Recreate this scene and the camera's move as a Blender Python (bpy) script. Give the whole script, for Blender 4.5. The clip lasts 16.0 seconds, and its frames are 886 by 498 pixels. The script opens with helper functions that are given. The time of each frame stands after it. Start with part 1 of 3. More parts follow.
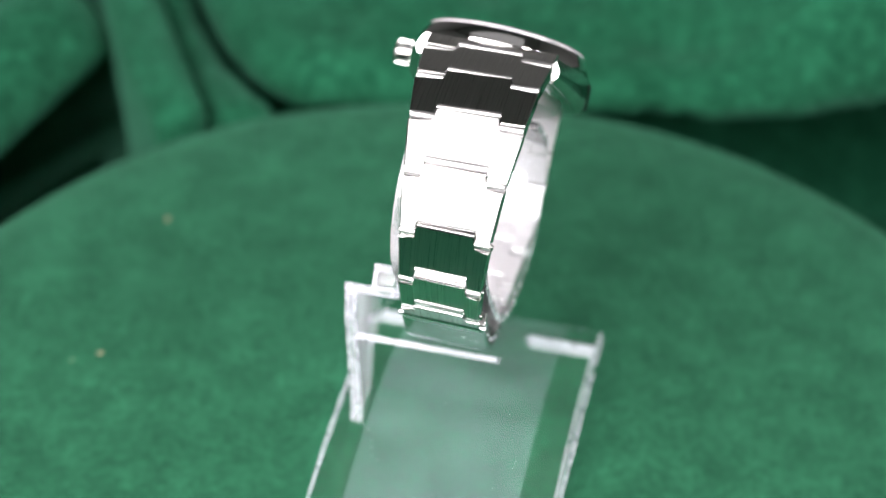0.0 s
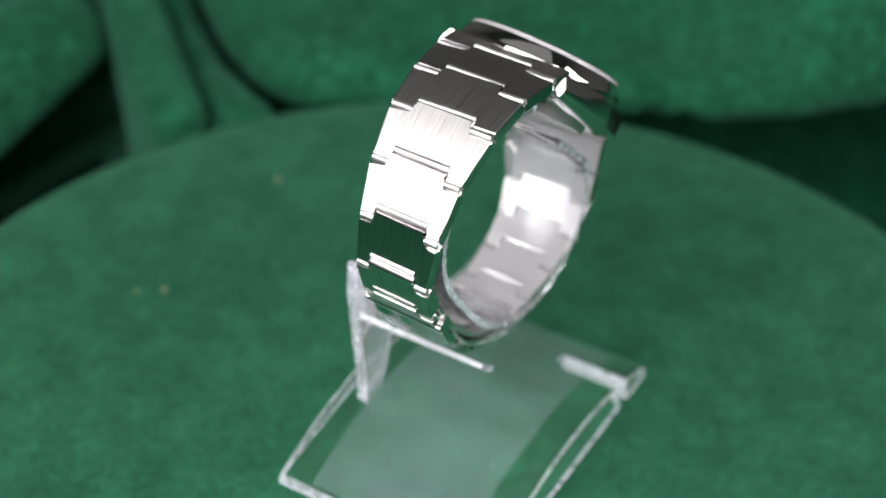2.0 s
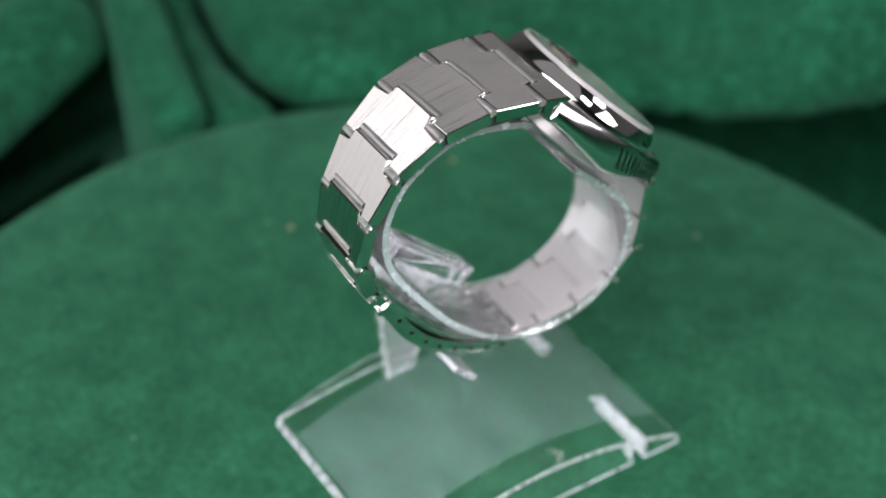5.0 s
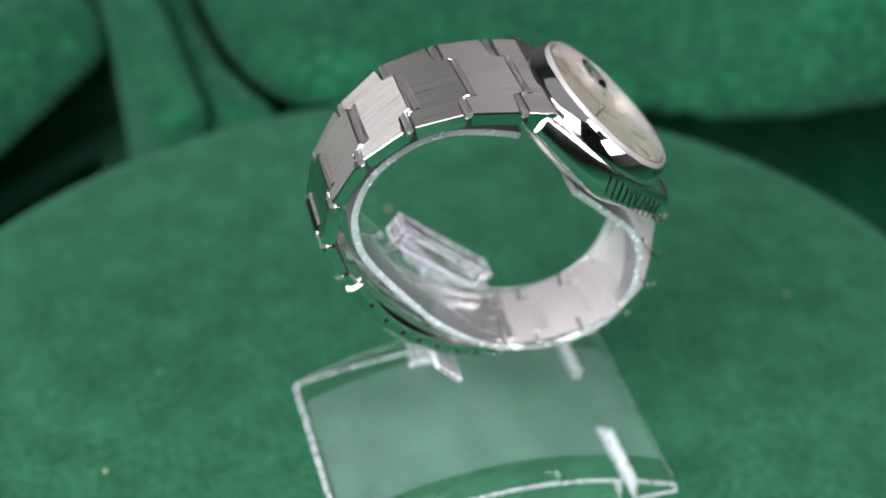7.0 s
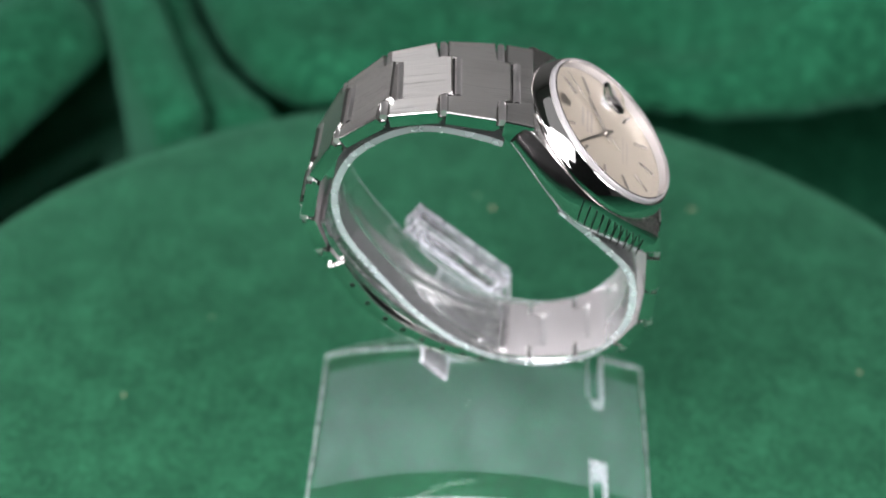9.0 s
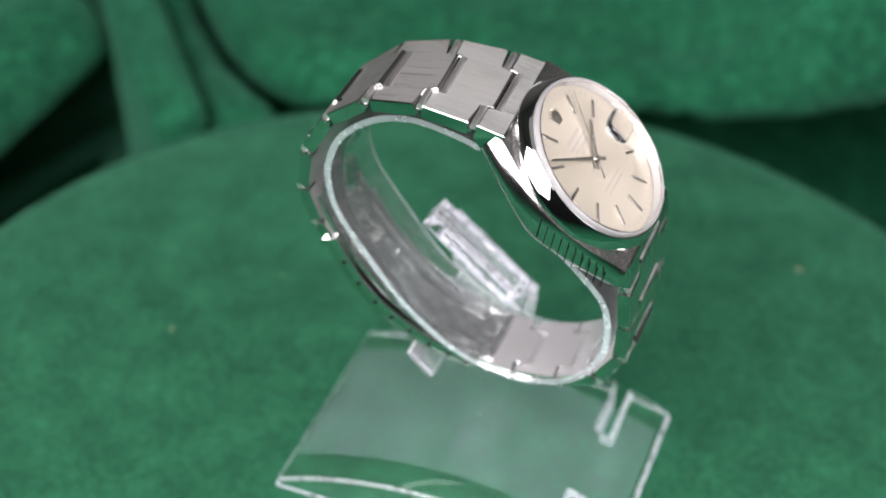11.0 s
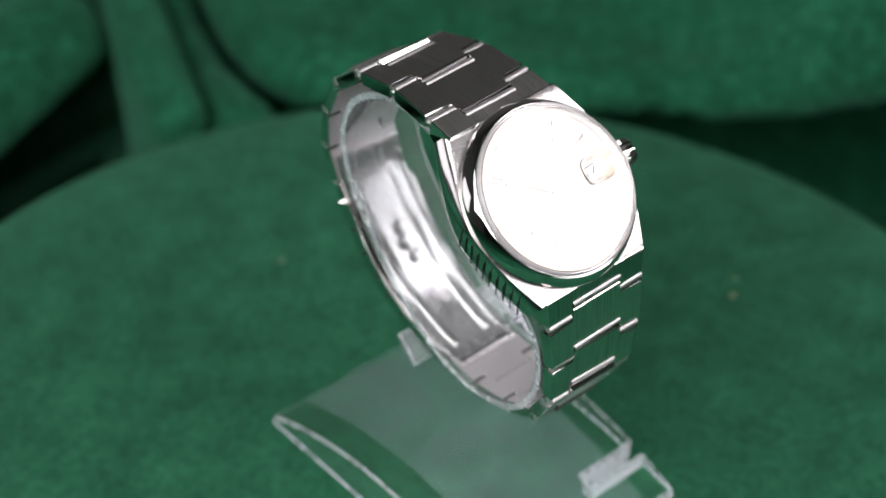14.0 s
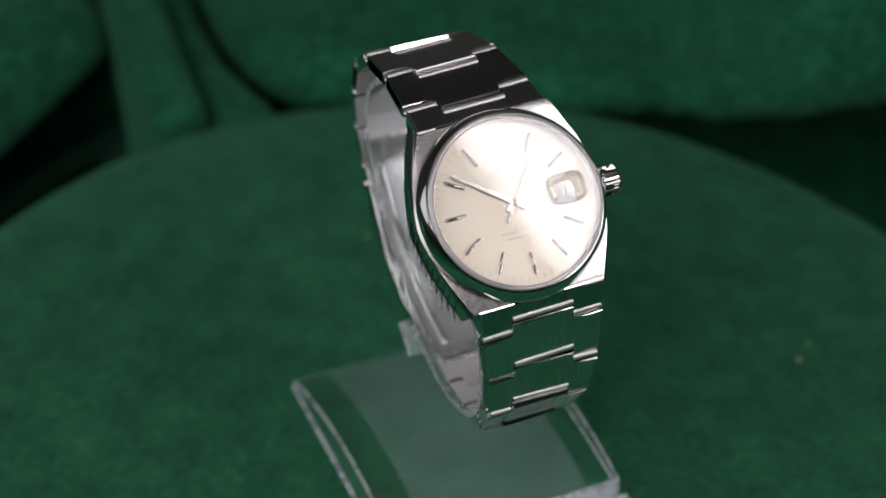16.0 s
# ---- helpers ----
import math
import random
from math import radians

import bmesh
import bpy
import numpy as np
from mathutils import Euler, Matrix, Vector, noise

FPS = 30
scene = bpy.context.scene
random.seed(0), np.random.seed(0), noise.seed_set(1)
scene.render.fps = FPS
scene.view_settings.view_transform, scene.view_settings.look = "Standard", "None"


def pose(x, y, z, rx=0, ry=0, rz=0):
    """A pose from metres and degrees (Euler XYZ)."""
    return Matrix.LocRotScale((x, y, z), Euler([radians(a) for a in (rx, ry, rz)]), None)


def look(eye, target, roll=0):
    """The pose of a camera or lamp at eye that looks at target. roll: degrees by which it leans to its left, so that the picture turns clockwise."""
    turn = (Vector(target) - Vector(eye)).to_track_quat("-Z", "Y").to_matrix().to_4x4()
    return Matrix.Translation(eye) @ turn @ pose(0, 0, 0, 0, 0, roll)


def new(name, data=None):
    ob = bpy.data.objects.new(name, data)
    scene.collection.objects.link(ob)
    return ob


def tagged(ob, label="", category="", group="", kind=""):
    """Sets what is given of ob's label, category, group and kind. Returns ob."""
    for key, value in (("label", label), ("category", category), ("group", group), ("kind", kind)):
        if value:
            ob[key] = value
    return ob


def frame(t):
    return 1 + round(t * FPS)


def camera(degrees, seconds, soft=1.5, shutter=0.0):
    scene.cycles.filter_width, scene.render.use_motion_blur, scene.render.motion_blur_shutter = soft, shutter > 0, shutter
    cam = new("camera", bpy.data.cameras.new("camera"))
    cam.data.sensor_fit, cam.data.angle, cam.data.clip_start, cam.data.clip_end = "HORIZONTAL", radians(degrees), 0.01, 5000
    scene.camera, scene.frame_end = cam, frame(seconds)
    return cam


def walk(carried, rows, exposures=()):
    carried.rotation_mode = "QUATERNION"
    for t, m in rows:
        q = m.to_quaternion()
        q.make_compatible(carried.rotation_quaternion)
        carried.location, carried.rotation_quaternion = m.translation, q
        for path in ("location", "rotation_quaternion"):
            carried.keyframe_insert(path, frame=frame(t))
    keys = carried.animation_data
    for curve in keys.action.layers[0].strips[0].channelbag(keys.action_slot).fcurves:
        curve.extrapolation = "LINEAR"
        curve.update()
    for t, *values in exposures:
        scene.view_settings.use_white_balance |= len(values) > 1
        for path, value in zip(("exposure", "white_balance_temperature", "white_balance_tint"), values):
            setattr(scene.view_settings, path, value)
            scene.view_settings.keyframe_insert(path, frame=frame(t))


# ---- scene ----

# ------------------------------------------------------------------ camera
cam = camera(29.3, 16.0, soft=1.8)
EYE = look((0.0, -0.2780, 0.2772), (-0.00333, -0.00393, 0.05962), 1.58)
EXPOSURES = [(0, 0.18), (1, 0.05), (1.5, -0.14), (2.5, -0.6), (3.5, -0.78), (4.2, -0.6), (6.3, 0.0), (9, -0.03), (12.5, -0.05), (13.3, -0.3), (14, -0.75), (15, -1.32), (16, -1.65)]
walk(cam, [(0, EYE), (16, EYE)], EXPOSURES)
cam.data.dof.use_dof = True
cam.data.dof.focus_distance = 0.318
cam.data.dof.aperture_fstop = 10.0

# ------------------------------------------------------------------ light
world = bpy.data.worlds.new("room_air")
scene.world = world
world.use_nodes = True
world.node_tree.nodes["Background"].inputs[0].default_value = (0.9, 0.95, 1.0, 1)
world.node_tree.nodes["Background"].inputs[1].default_value = 0.02


def softbox(name, eye, target, sx, sy, watts, colour=(1, 0.965, 0.985)):
    data = bpy.data.lights.new(name, "AREA")
    data.shape, data.size, data.size_y, data.energy, data.color = "RECTANGLE", sx, sy, watts, colour
    ob = new(name, data)
    ob.matrix_world = look(eye, target)
    return ob


softbox("softbox_left", (-0.205, -0.290, 0.330), (0, -0.03, 0.06), 0.38, 0.36, 3.4)
softbox("softbox_side", (-0.44, -0.05, 0.15), (0, 0, 0.08), 0.20, 0.16, 0.22)
softbox("lamp_right", (0.446, -0.070, 0.448), (0.01, -0.02, 0.09), 0.112, 0.13, 0.64, (1, 0.94, 0.98))
softbox("lamp_front", (0.311, -0.227, 0.520), (0.01, -0.02, 0.09), 0.076, 0.13, 0.9, (1, 0.94, 0.98))
softbox("softbox_right", (0.40, -0.23, 0.245), (0, 0, 0.05), 0.26, 0.17, 0.95, (1, 0.95, 0.985))
softbox("overhead_lamp", (-0.16, -0.48, 0.68), (0, -0.08, 0), 0.60, 0.42, 2.2)
# unseen fill panel, added to brighten what the steel reflects
softbox("ceiling_fill", (0.0, -0.1, 1.72), (0, -0.099, 0), 1.7, 1.7, 2.6)

# ------------------------------------------------------------------ materials


def material(name, colour=(0.8, 0.8, 0.8), rough=0.5, metal=0.0, **more):
    m = bpy.data.materials.new(name)
    m.use_nodes = True
    b = m.node_tree.nodes["Principled BSDF"]
    b.inputs["Base Color"].default_value = (*colour, 1)
    b.inputs["Roughness"].default_value = rough
    b.inputs["Metallic"].default_value = metal
    for key, value in more.items():
        b.inputs[key.replace("_", " ")].default_value = value
    return m


def node(m, kind, **values):
    n = m.node_tree.nodes.new(kind)
    for key, value in values.items():
        n.inputs[key.replace("_", " ")].default_value = value
    return n


def noise_of(m, scale, detail=3.0, stretch=(1, 1, 1), rough=0.5):
    t = m.node_tree.nodes.new("ShaderNodeTexCoord")
    mp = node(m, "ShaderNodeMapping")
    mp.inputs["Scale"].default_value = stretch
    n = node(m, "ShaderNodeTexNoise", Scale=scale, Detail=detail, Roughness=rough)
    m.node_tree.links.new(t.outputs["Object"], mp.inputs["Vector"])
    m.node_tree.links.new(mp.outputs["Vector"], n.inputs["Vector"])
    return n


def ramp(m, src, stops):
    r = m.node_tree.nodes.new("ShaderNodeValToRGB")
    while len(r.color_ramp.elements) < len(stops):
        r.color_ramp.elements.new(0.5)
    for e, (at, c) in zip(r.color_ramp.elements, stops):
        e.position = at
        e.color = (*c, 1) if isinstance(c, tuple) else (c, c, c, 1)
    m.node_tree.links.new(src, r.inputs["Fac"])
    return r


def bumped(m, src, strength, distance):
    b = node(m, "ShaderNodeBump", Strength=strength, Distance=distance)
    m.node_tree.links.new(src, b.inputs["Height"])
    m.node_tree.links.new(b.outputs["Normal"], m.node_tree.nodes["Principled BSDF"].inputs["Normal"])
    return b


def wire(m, out, into):
    m.node_tree.links.new(out, m.node_tree.nodes["Principled BSDF"].inputs[into])


def felt(name, low, high, scale, pile):
    m = material(name, high, 0.95)
    b = m.node_tree.nodes["Principled BSDF"]
    b.inputs["Sheen Weight"].default_value = 0.25
    b.inputs["Sheen Roughness"].default_value = 0.5
    b.inputs["Sheen Tint"].default_value = (0.25, 0.75, 0.5, 1)
    b.inputs["Specular IOR Level"].default_value = 0.1
    coarse = noise_of(m, scale, 4.0, rough=0.6)
    fine = noise_of(m, scale * pile, 5.0, rough=0.7)
    mix = m.node_tree.nodes.new("ShaderNodeMath")
    mix.operation = "MULTIPLY_ADD"
    mix.inputs[1].default_value = 0.74
    half = m.node_tree.nodes.new("ShaderNodeMath")
    half.operation = "MULTIPLY"
    half.inputs[1].default_value = 0.26
    m.node_tree.links.new(coarse.outputs["Fac"], half.inputs[0])
    m.node_tree.links.new(fine.outputs["Fac"], mix.inputs[0])
    blotch = noise_of(m, scale * 0.19, 3.0, rough=0.55)
    fold_in = m.node_tree.nodes.new("ShaderNodeMath")
    fold_in.operation = "MULTIPLY_ADD"
    fold_in.inputs[1].default_value = 0.26
    shift = m.node_tree.nodes.new("ShaderNodeMath")
    shift.operation = "SUBTRACT"
    shift.inputs[1].default_value = 0.13
    m.node_tree.links.new(blotch.outputs["Fac"], fold_in.inputs[0])
    m.node_tree.links.new(half.outputs[0], fold_in.inputs[2])
    m.node_tree.links.new(fold_in.outputs[0], shift.inputs[0])
    m.node_tree.links.new(shift.outputs[0], mix.inputs[2])
    r = ramp(m, mix.outputs[0], [(0.40, low), (0.58, high), (0.70, tuple(c * 1.6 for c in high))])
    wire(m, r.outputs["Color"], "Base Color")
    bumped(m, fine.outputs["Fac"], 0.7, 0.0006)
    return m


FELT = felt("green_felt", (0.006, 0.052, 0.023), (0.026, 0.147, 0.072), 420, 5.0)
VELVET = felt("green_velvet", (0.006, 0.061, 0.028), (0.019, 0.137, 0.068), 90, 3.2)


def brushed(name, colour, rough, streak, strength, tone=0.0):
    m = material(name, colour, rough, 1.0)
    n = noise_of(m, 1.0, 3.0, streak, 0.6)
    bumped(m, n.outputs["Fac"], strength, 0.00004)
    r = ramp(m, n.outputs["Fac"], [(0.25, rough * 0.75), (0.75, rough * 1.3)])
    wire(m, r.outputs["Color"], "Roughness")
    if tone:
        shades = ramp(m, n.outputs["Fac"], [(0.3, tuple(c * (1 - tone) for c in colour)), (0.7, tuple(min(c * (1 + tone), 0.95) for c in colour))])
        wire(m, shades.outputs["Color"], "Base Color")
    return m


def lie_along(m, amount, along):
    """Brushing: the gloss spreads along the thing's own direction given."""
    b = m.node_tree.nodes["Principled BSDF"]
    b.inputs["Anisotropic"].default_value = amount
    t = m.node_tree.nodes.new("ShaderNodeVectorTransform")
    t.vector_type, t.convert_from, t.convert_to = "VECTOR", "OBJECT", "WORLD"
    t.inputs[0].default_value = along
    m.node_tree.links.new(t.outputs[0], b.inputs["Tangent"])


BRUSHED = brushed("brushed_steel", (0.80, 0.785, 0.765), 0.31, (6500, 40, 40), 0.06, 0.12)
lie_along(BRUSHED, 0.97, (1, 0, 0))
BRUSHED_CASE = brushed("brushed_case_steel", (0.74, 0.72, 0.71), 0.25, (900, 9000, 9000), 0.06, 0.03)
INNER = brushed("satin_inner_steel", (0.72, 0.69, 0.70), 0.36, (2500, 2500, 2500), 0.35)
INNER.node_tree.nodes["Principled BSDF"].inputs["Metallic"].default_value = 0.78
POLISHED = brushed("polished_steel", (0.80, 0.79, 0.78), 0.05, (900, 900, 900), 0.004)
CASE_POLISH = brushed("worn_polished_case_steel", (0.78, 0.77, 0.77), 0.13, (700, 700, 700), 0.01)
# near-black: shade painted into joints and clasp, also holes and flank marks
SHADE_MARK_STEEL = material("shade_and_mark_steel", (0.06, 0.06, 0.06), 0.35, 1.0)
HAND = brushed("polished_hand_steel", (0.72, 0.70, 0.67), 0.14, (900, 900, 900), 0.05)
PRINT = material("grey_dial_print", (0.34, 0.31, 0.29), 0.6)
DATE_WHITE = material("white_date_disc", (0.8, 0.8, 0.8), 0.5)
BLADE = brushed("bright_blade_steel", (0.80, 0.78, 0.79), 0.24, (900, 300, 300), 0.05)
BAR = brushed("satin_bar_steel", (0.88, 0.86, 0.86), 0.42, (400, 900, 900), 0.01)
BLACK_INK = material("black_ink", (0.02, 0.02, 0.025), 0.5)

DIAL = material("silver_sunburst_dial", (0.58, 0.53, 0.44), 0.42, 0.60)
dn = noise_of(DIAL, 2500, 2.0)
bumped(DIAL, dn.outputs["Fac"], 0.03, 0.00001)
dr = ramp(DIAL, dn.outputs["Fac"], [(0.3, 0.34), (0.7, 0.40)])
wire(DIAL, dr.outputs["Color"], "Roughness")

DIAL_BSDF = DIAL.node_tree.nodes["Principled BSDF"]
DIAL_BSDF.inputs["Anisotropic"].default_value = 0.4
d_co = DIAL.node_tree.nodes.new("ShaderNodeTexCoord")
d_off = DIAL.node_tree.nodes.new("ShaderNodeVectorMath")
d_off.operation = "SUBTRACT"
d_off.inputs[1].default_value = (0.0018, 0.0274, 0.0883)
d_cross = DIAL.node_tree.nodes.new("ShaderNodeVectorMath")
d_cross.operation = "CROSS_PRODUCT"
d_cross.inputs[1].default_value = (0.0225, 0.677, 0.7356)
d_tr = DIAL.node_tree.nodes.new("ShaderNodeVectorTransform")
d_tr.vector_type, d_tr.convert_from, d_tr.convert_to = "VECTOR", "OBJECT", "WORLD"
DIAL.node_tree.links.new(d_co.outputs["Object"], d_off.inputs[0])
DIAL.node_tree.links.new(d_off.outputs[0], d_cross.inputs[0])
DIAL.node_tree.links.new(d_cross.outputs[0], d_tr.inputs[0])
DIAL.node_tree.links.new(d_tr.outputs[0], DIAL_BSDF.inputs["Tangent"])

GLASS = material("sapphire_glass", (1, 1, 1), 0.01, 0, Transmission_Weight=1.0, IOR=1.5)
RIM_GLASS = material("bright_crystal_edge", (0.92, 0.9, 0.92), 0.12, 0, Transmission_Weight=0.65, IOR=1.55)


def acrylic(name, rough, tint, clear):
    m = material(name, tint, rough, 0, Transmission_Weight=clear, IOR=1.47)
    n = noise_of(m, 350, 4.0)
    r = ramp(m, n.outputs["Fac"], [(0.35, rough * 0.5), (0.75, rough * 2.0)])
    wire(m, r.outputs["Color"], "Roughness")
    return m


ACRYLIC = acrylic("clear_acrylic", 0.04, (0.97, 0.99, 0.99), 0.99)
CUFF = acrylic("clear_cuff_plastic", 0.06, (0.95, 0.98, 0.985), 0.96)
EDGE = acrylic("sawn_acrylic_edge", 0.3, (0.88, 0.88, 0.96), 0.58)
FROST = acrylic("frosted_acrylic_end", 0.4, (0.86, 0.87, 0.93), 0.25)
SIDE = acrylic("clear_side", 0.08, (0.96, 0.98, 0.98), 0.985)
CLOUDY = acrylic("cloudy_acrylic", 0.08, (0.93, 0.95, 0.98), 0.85)
CUFF_EDGE = acrylic("pale_cuff_edge", 0.2, (0.84, 0.96, 0.97), 0.72)
FILM = material("milky_film", (0.66, 0.87, 0.92), 0.5, 0, Alpha=0.05, Specular_IOR_Level=0.15)
fn = noise_of(FILM, 45, 3.0, (1, 3, 1))
fr = ramp(FILM, fn.outputs["Fac"], [(0.3, 0.036), (0.7, 0.066)])
wire(FILM, fr.outputs["Color"], "Alpha")
LINT = material("tan_lint", (0.45, 0.4, 0.25), 0.9)
WALL = material("warm_grey_paint", (0.5, 0.48, 0.46), 0.9)
wn = noise_of(WALL, 6, 4.0)
wr = ramp(WALL, wn.outputs["Fac"], [(0.3, (0.47, 0.46, 0.45)), (0.7, (0.55, 0.54, 0.53))])
wire(WALL, wr.outputs["Color"], "Base Color")
# the room's unlit side put into the wall colour, for dark reflections
UNLIT_WALL = material("unlit_room_tone", (0.08, 0.08, 0.085), 0.9)
kn = noise_of(UNLIT_WALL, 6, 4.0)
kr = ramp(UNLIT_WALL, kn.outputs["Fac"], [(0.3, (0.07, 0.07, 0.075)), (0.7, (0.10, 0.10, 0.105))])
wire(UNLIT_WALL, kr.outputs["Color"], "Base Color")

# ------------------------------------------------------------------ mesh helpers (lengths in millimetres)
MM = Matrix.Diagonal((0.001, 0.001, 0.001, 1))


def thing(name, label, category, group=""):
    return tagged(new(name), label, category, group)


def part(name, bm, mats, parent=None, label="", place=None, smooth=True, flat=0.0):
    if place is not None:
        bmesh.ops.transform(bm, matrix=place, verts=bm.verts)
    bmesh.ops.transform(bm, matrix=MM, verts=bm.verts)
    bmesh.ops.recalc_face_normals(bm, faces=bm.faces)
    me = bpy.data.meshes.new(name)
    bm.to_mesh(me)
    bm.free()
    for m in mats if isinstance(mats, (list, tuple)) else [mats]:
        me.materials.append(m)
    if smooth:
        me.polygons.foreach_set("use_smooth", [not flat or p.area < flat * 1e-6 for p in me.polygons])
        me.set_sharp_from_angle(angle=radians(32))
    ob = new(name, me)
    if parent:
        ob.parent = parent
    return tagged(ob, label)


def soften(bm, edges, width, seg=3, mat=-1):
    bmesh.ops.bevel(bm, geom=list(edges), offset=width, segments=seg, profile=0.5, affect="EDGES", clamp_overlap=True, material=mat)


def prism(poly, z0, z1, width=0.0, seg=3, under=False):
    """A plate with the outline poly, from z0 to z1; its upper rim is rounded by width."""
    bm = bmesh.new()
    low = [bm.verts.new((x, y, z0)) for x, y in poly]
    top = [bm.verts.new((x, y, z1)) for x, y in poly]
    bm.faces.new(top)
    bm.faces.new(list(reversed(low)))
    n = len(poly)
    for i in range(n):
        bm.faces.new((low[i], low[(i + 1) % n], top[(i + 1) % n], top[i]))
    if width:
        rim = [e for e in bm.edges if all(abs(v.co.z - z1) < 1e-6 for v in e.verts)
               or (under and all(abs(v.co.z - z0) < 1e-6 for v in e.verts))]
        soften(bm, rim, width, seg)
    return bm


def box(x0, x1, y0, y1, z0, z1, width=0.2, seg=2, mat=-1):
    bm = prism([(x0, y0), (x1, y0), (x1, y1), (x0, y1)], z0, z1)
    if width:
        soften(bm, bm.edges, width, seg, mat)
    return bm


def turned(profile, steps=96, wave=None):
    """A body of revolution round z from (radius, height) pairs; a closed outline."""
    bm = bmesh.new()
    rings = []
    for k in range(steps):
        a = 2 * math.pi * k / steps
        f = wave(k) if wave else 0.0
        rings.append([bm.verts.new(((r + (f if r > 0.5 else 0)) * math.cos(a), (r + (f if r > 0.5 else 0)) * math.sin(a), z)) for r, z in profile])
    n = len(profile)
    for k in range(steps):
        p, q = rings[k], rings[(k + 1) % steps]
        for i in range(n):
            bm.faces.new((p[i], q[i], q[(i + 1) % n], p[(i + 1) % n]))
    bmesh.ops.remove_doubles(bm, verts=bm.verts, dist=1e-5)
    return bm


def catmull(pts, n=6):
    p = [Vector(q) for q in pts]
    p = [p[0] * 2 - p[1], *p, p[-1] * 2 - p[-2]]
    out = []
    for i in range(1, len(p) - 2):
        for k in range(n):
            t = k / n
            a, b, c, d = p[i - 1], p[i], p[i + 1], p[i + 2]
            out.append(0.5 * (2 * b + (c - a) * t + (2 * a - 5 * b + 4 * c - d) * t * t + (3 * b - a - 3 * c + d) * t ** 3))
    return out + [p[-2]]


def strip(path, half, thick, uc, flip=1, round_by=0.0, drop=0.0):
    """A bent band along a path of (v, z), half wide at each end, thick, its outer face drop below the path."""
    bm = bmesh.new()
    rows = []
    n = len(path)
    for i, p in enumerate(path):
        d = (path[min(i + 1, n - 1)] - path[max(i - 1, 0)]).normalized()
        nrm = Vector((-d.y, d.x)) * flip
        h = half[0] + (half[1] - half[0]) * i / (n - 1)
        a, b = p - nrm * drop, p - nrm * (drop + thick)
        rows.append([bm.verts.new((uc + s * h, q.x, q.y)) for s, q in ((-1, a), (1, a), (1, b), (-1, b))])
    for i in range(n - 1):
        for k in range(4):
            bm.faces.new((rows[i][k], rows[i + 1][k], rows[i + 1][(k + 1) % 4], rows[i][(k + 1) % 4]))
    bm.faces.new(rows[0])
    bm.faces.new(list(reversed(rows[-1])))
    if round_by:
        bmesh.ops.recalc_face_normals(bm, faces=bm.faces)
        soften(bm, [e for e in bm.edges if e.calc_face_angle(0) > 1.0], round_by, 2)
    return bm


def paint_tops(bm, axis, index=1, limit=0.97):
    bm.normal_update()
    for f in bm.faces:
        if f.normal.dot(axis) > limit:
            f.material_index = index


# ------------------------------------------------------------------ the room round the table
def slab(name, x0, x1, y0, y1, z0, z1, mat, label):
    bm = box(x0 * 1000, x1 * 1000, y0 * 1000, y1 * 1000, z0 * 1000, z1 * 1000, 0)
    return tagged(part(name, bm, mat, None, smooth=False), label, kind="structure")


slab("wall_north", -1.6, 1.6, 1.5, 1.6, -0.75, 1.75, WALL, "plain warm grey painted wall behind the table")
slab("wall_south", -1.6, 1.6, -1.6, -1.5, -0.75, 1.75, UNLIT_WALL, "added unseen wall, coloured dark for the unlit side of the room")
slab("wall_east", 1.5, 1.6, -1.5, 1.5, -0.75, 1.75, WALL, "plain warm grey painted wall of the room")
slab("wall_west", -1.6, -1.5, -1.5, 1.5, -0.75, 1.75, WALL, "plain warm grey painted wall of the room")
slab("ceiling", -1.6, 1.6, -1.6, 1.6, 1.75, 1.8, WALL, "plain warm grey painted ceiling")
slab("floor", -1.6, 1.6, -1.6, 1.6, -0.8, -0.75, WALL, "plain grey floor of the room")

# ------------------------------------------------------------------ draped cloth behind the turntable
FLOOR_Z = -150.0


def inside_distance(px, py, poly):
    """Distance to the outline of poly, positive inside."""
    d = np.full(px.shape, 1e9)
    inside = np.zeros(px.shape, bool)
    n = len(poly)
    for i in range(n):
        (ax, ay), (bx, by) = poly[i], poly[(i + 1) % n]
        ex, ey = bx - ax, by - ay
        t = np.clip(((px - ax) * ex + (py - ay) * ey) / (ex * ex + ey * ey), 0, 1)
        d = np.minimum(d, np.hypot(px - ax - t * ex, py - ay - t * ey))
        cross = (ay > py) != (by > py)
        with np.errstate(divide="ignore", invalid="ignore"):
            inside ^= cross & (px < ex * (py - ay) / (ey if ey else 1e-9) + ax)
    return np.where(inside, d, -d)


# outlines of the folds, low pieces first
LOW_FOLD = [(-128, 300), (-109, 232), (-100, 206), (-86, 166), (-73, 134), (-52, 150), (-64, 162), (-76, 180), (-90, 212), (-97, 235), (-114, 300)]
BROAD_FOLD = [(-130, 420), (-112, 300), (-98, 244), (-91, 221), (-78, 189), (-66, 170), (-55, 160), (-20, 158), (30, 159), (58, 163), (75, 160), (101, 161), (116, 167), (132, 172), (156, 175), (200, 178), (420, 175), (420, 420)]
STRIP_FOLD = [(-190, 420), (-150, 290), (-129, 229), (-121, 207), (-108, 169), (-88, 127), (-75, 136), (-87, 167), (-102, 208), (-109, 230), (-128, 290), (-160, 420)]
SIDE_FOLD = [(-205, 420), (-165, 300), (-142, 244), (-131, 222), (-114, 191), (-126, 161), (-137, 130), (-147, 98), (-172, 30), (-230, -60), (-420, -60), (-420, 420)]
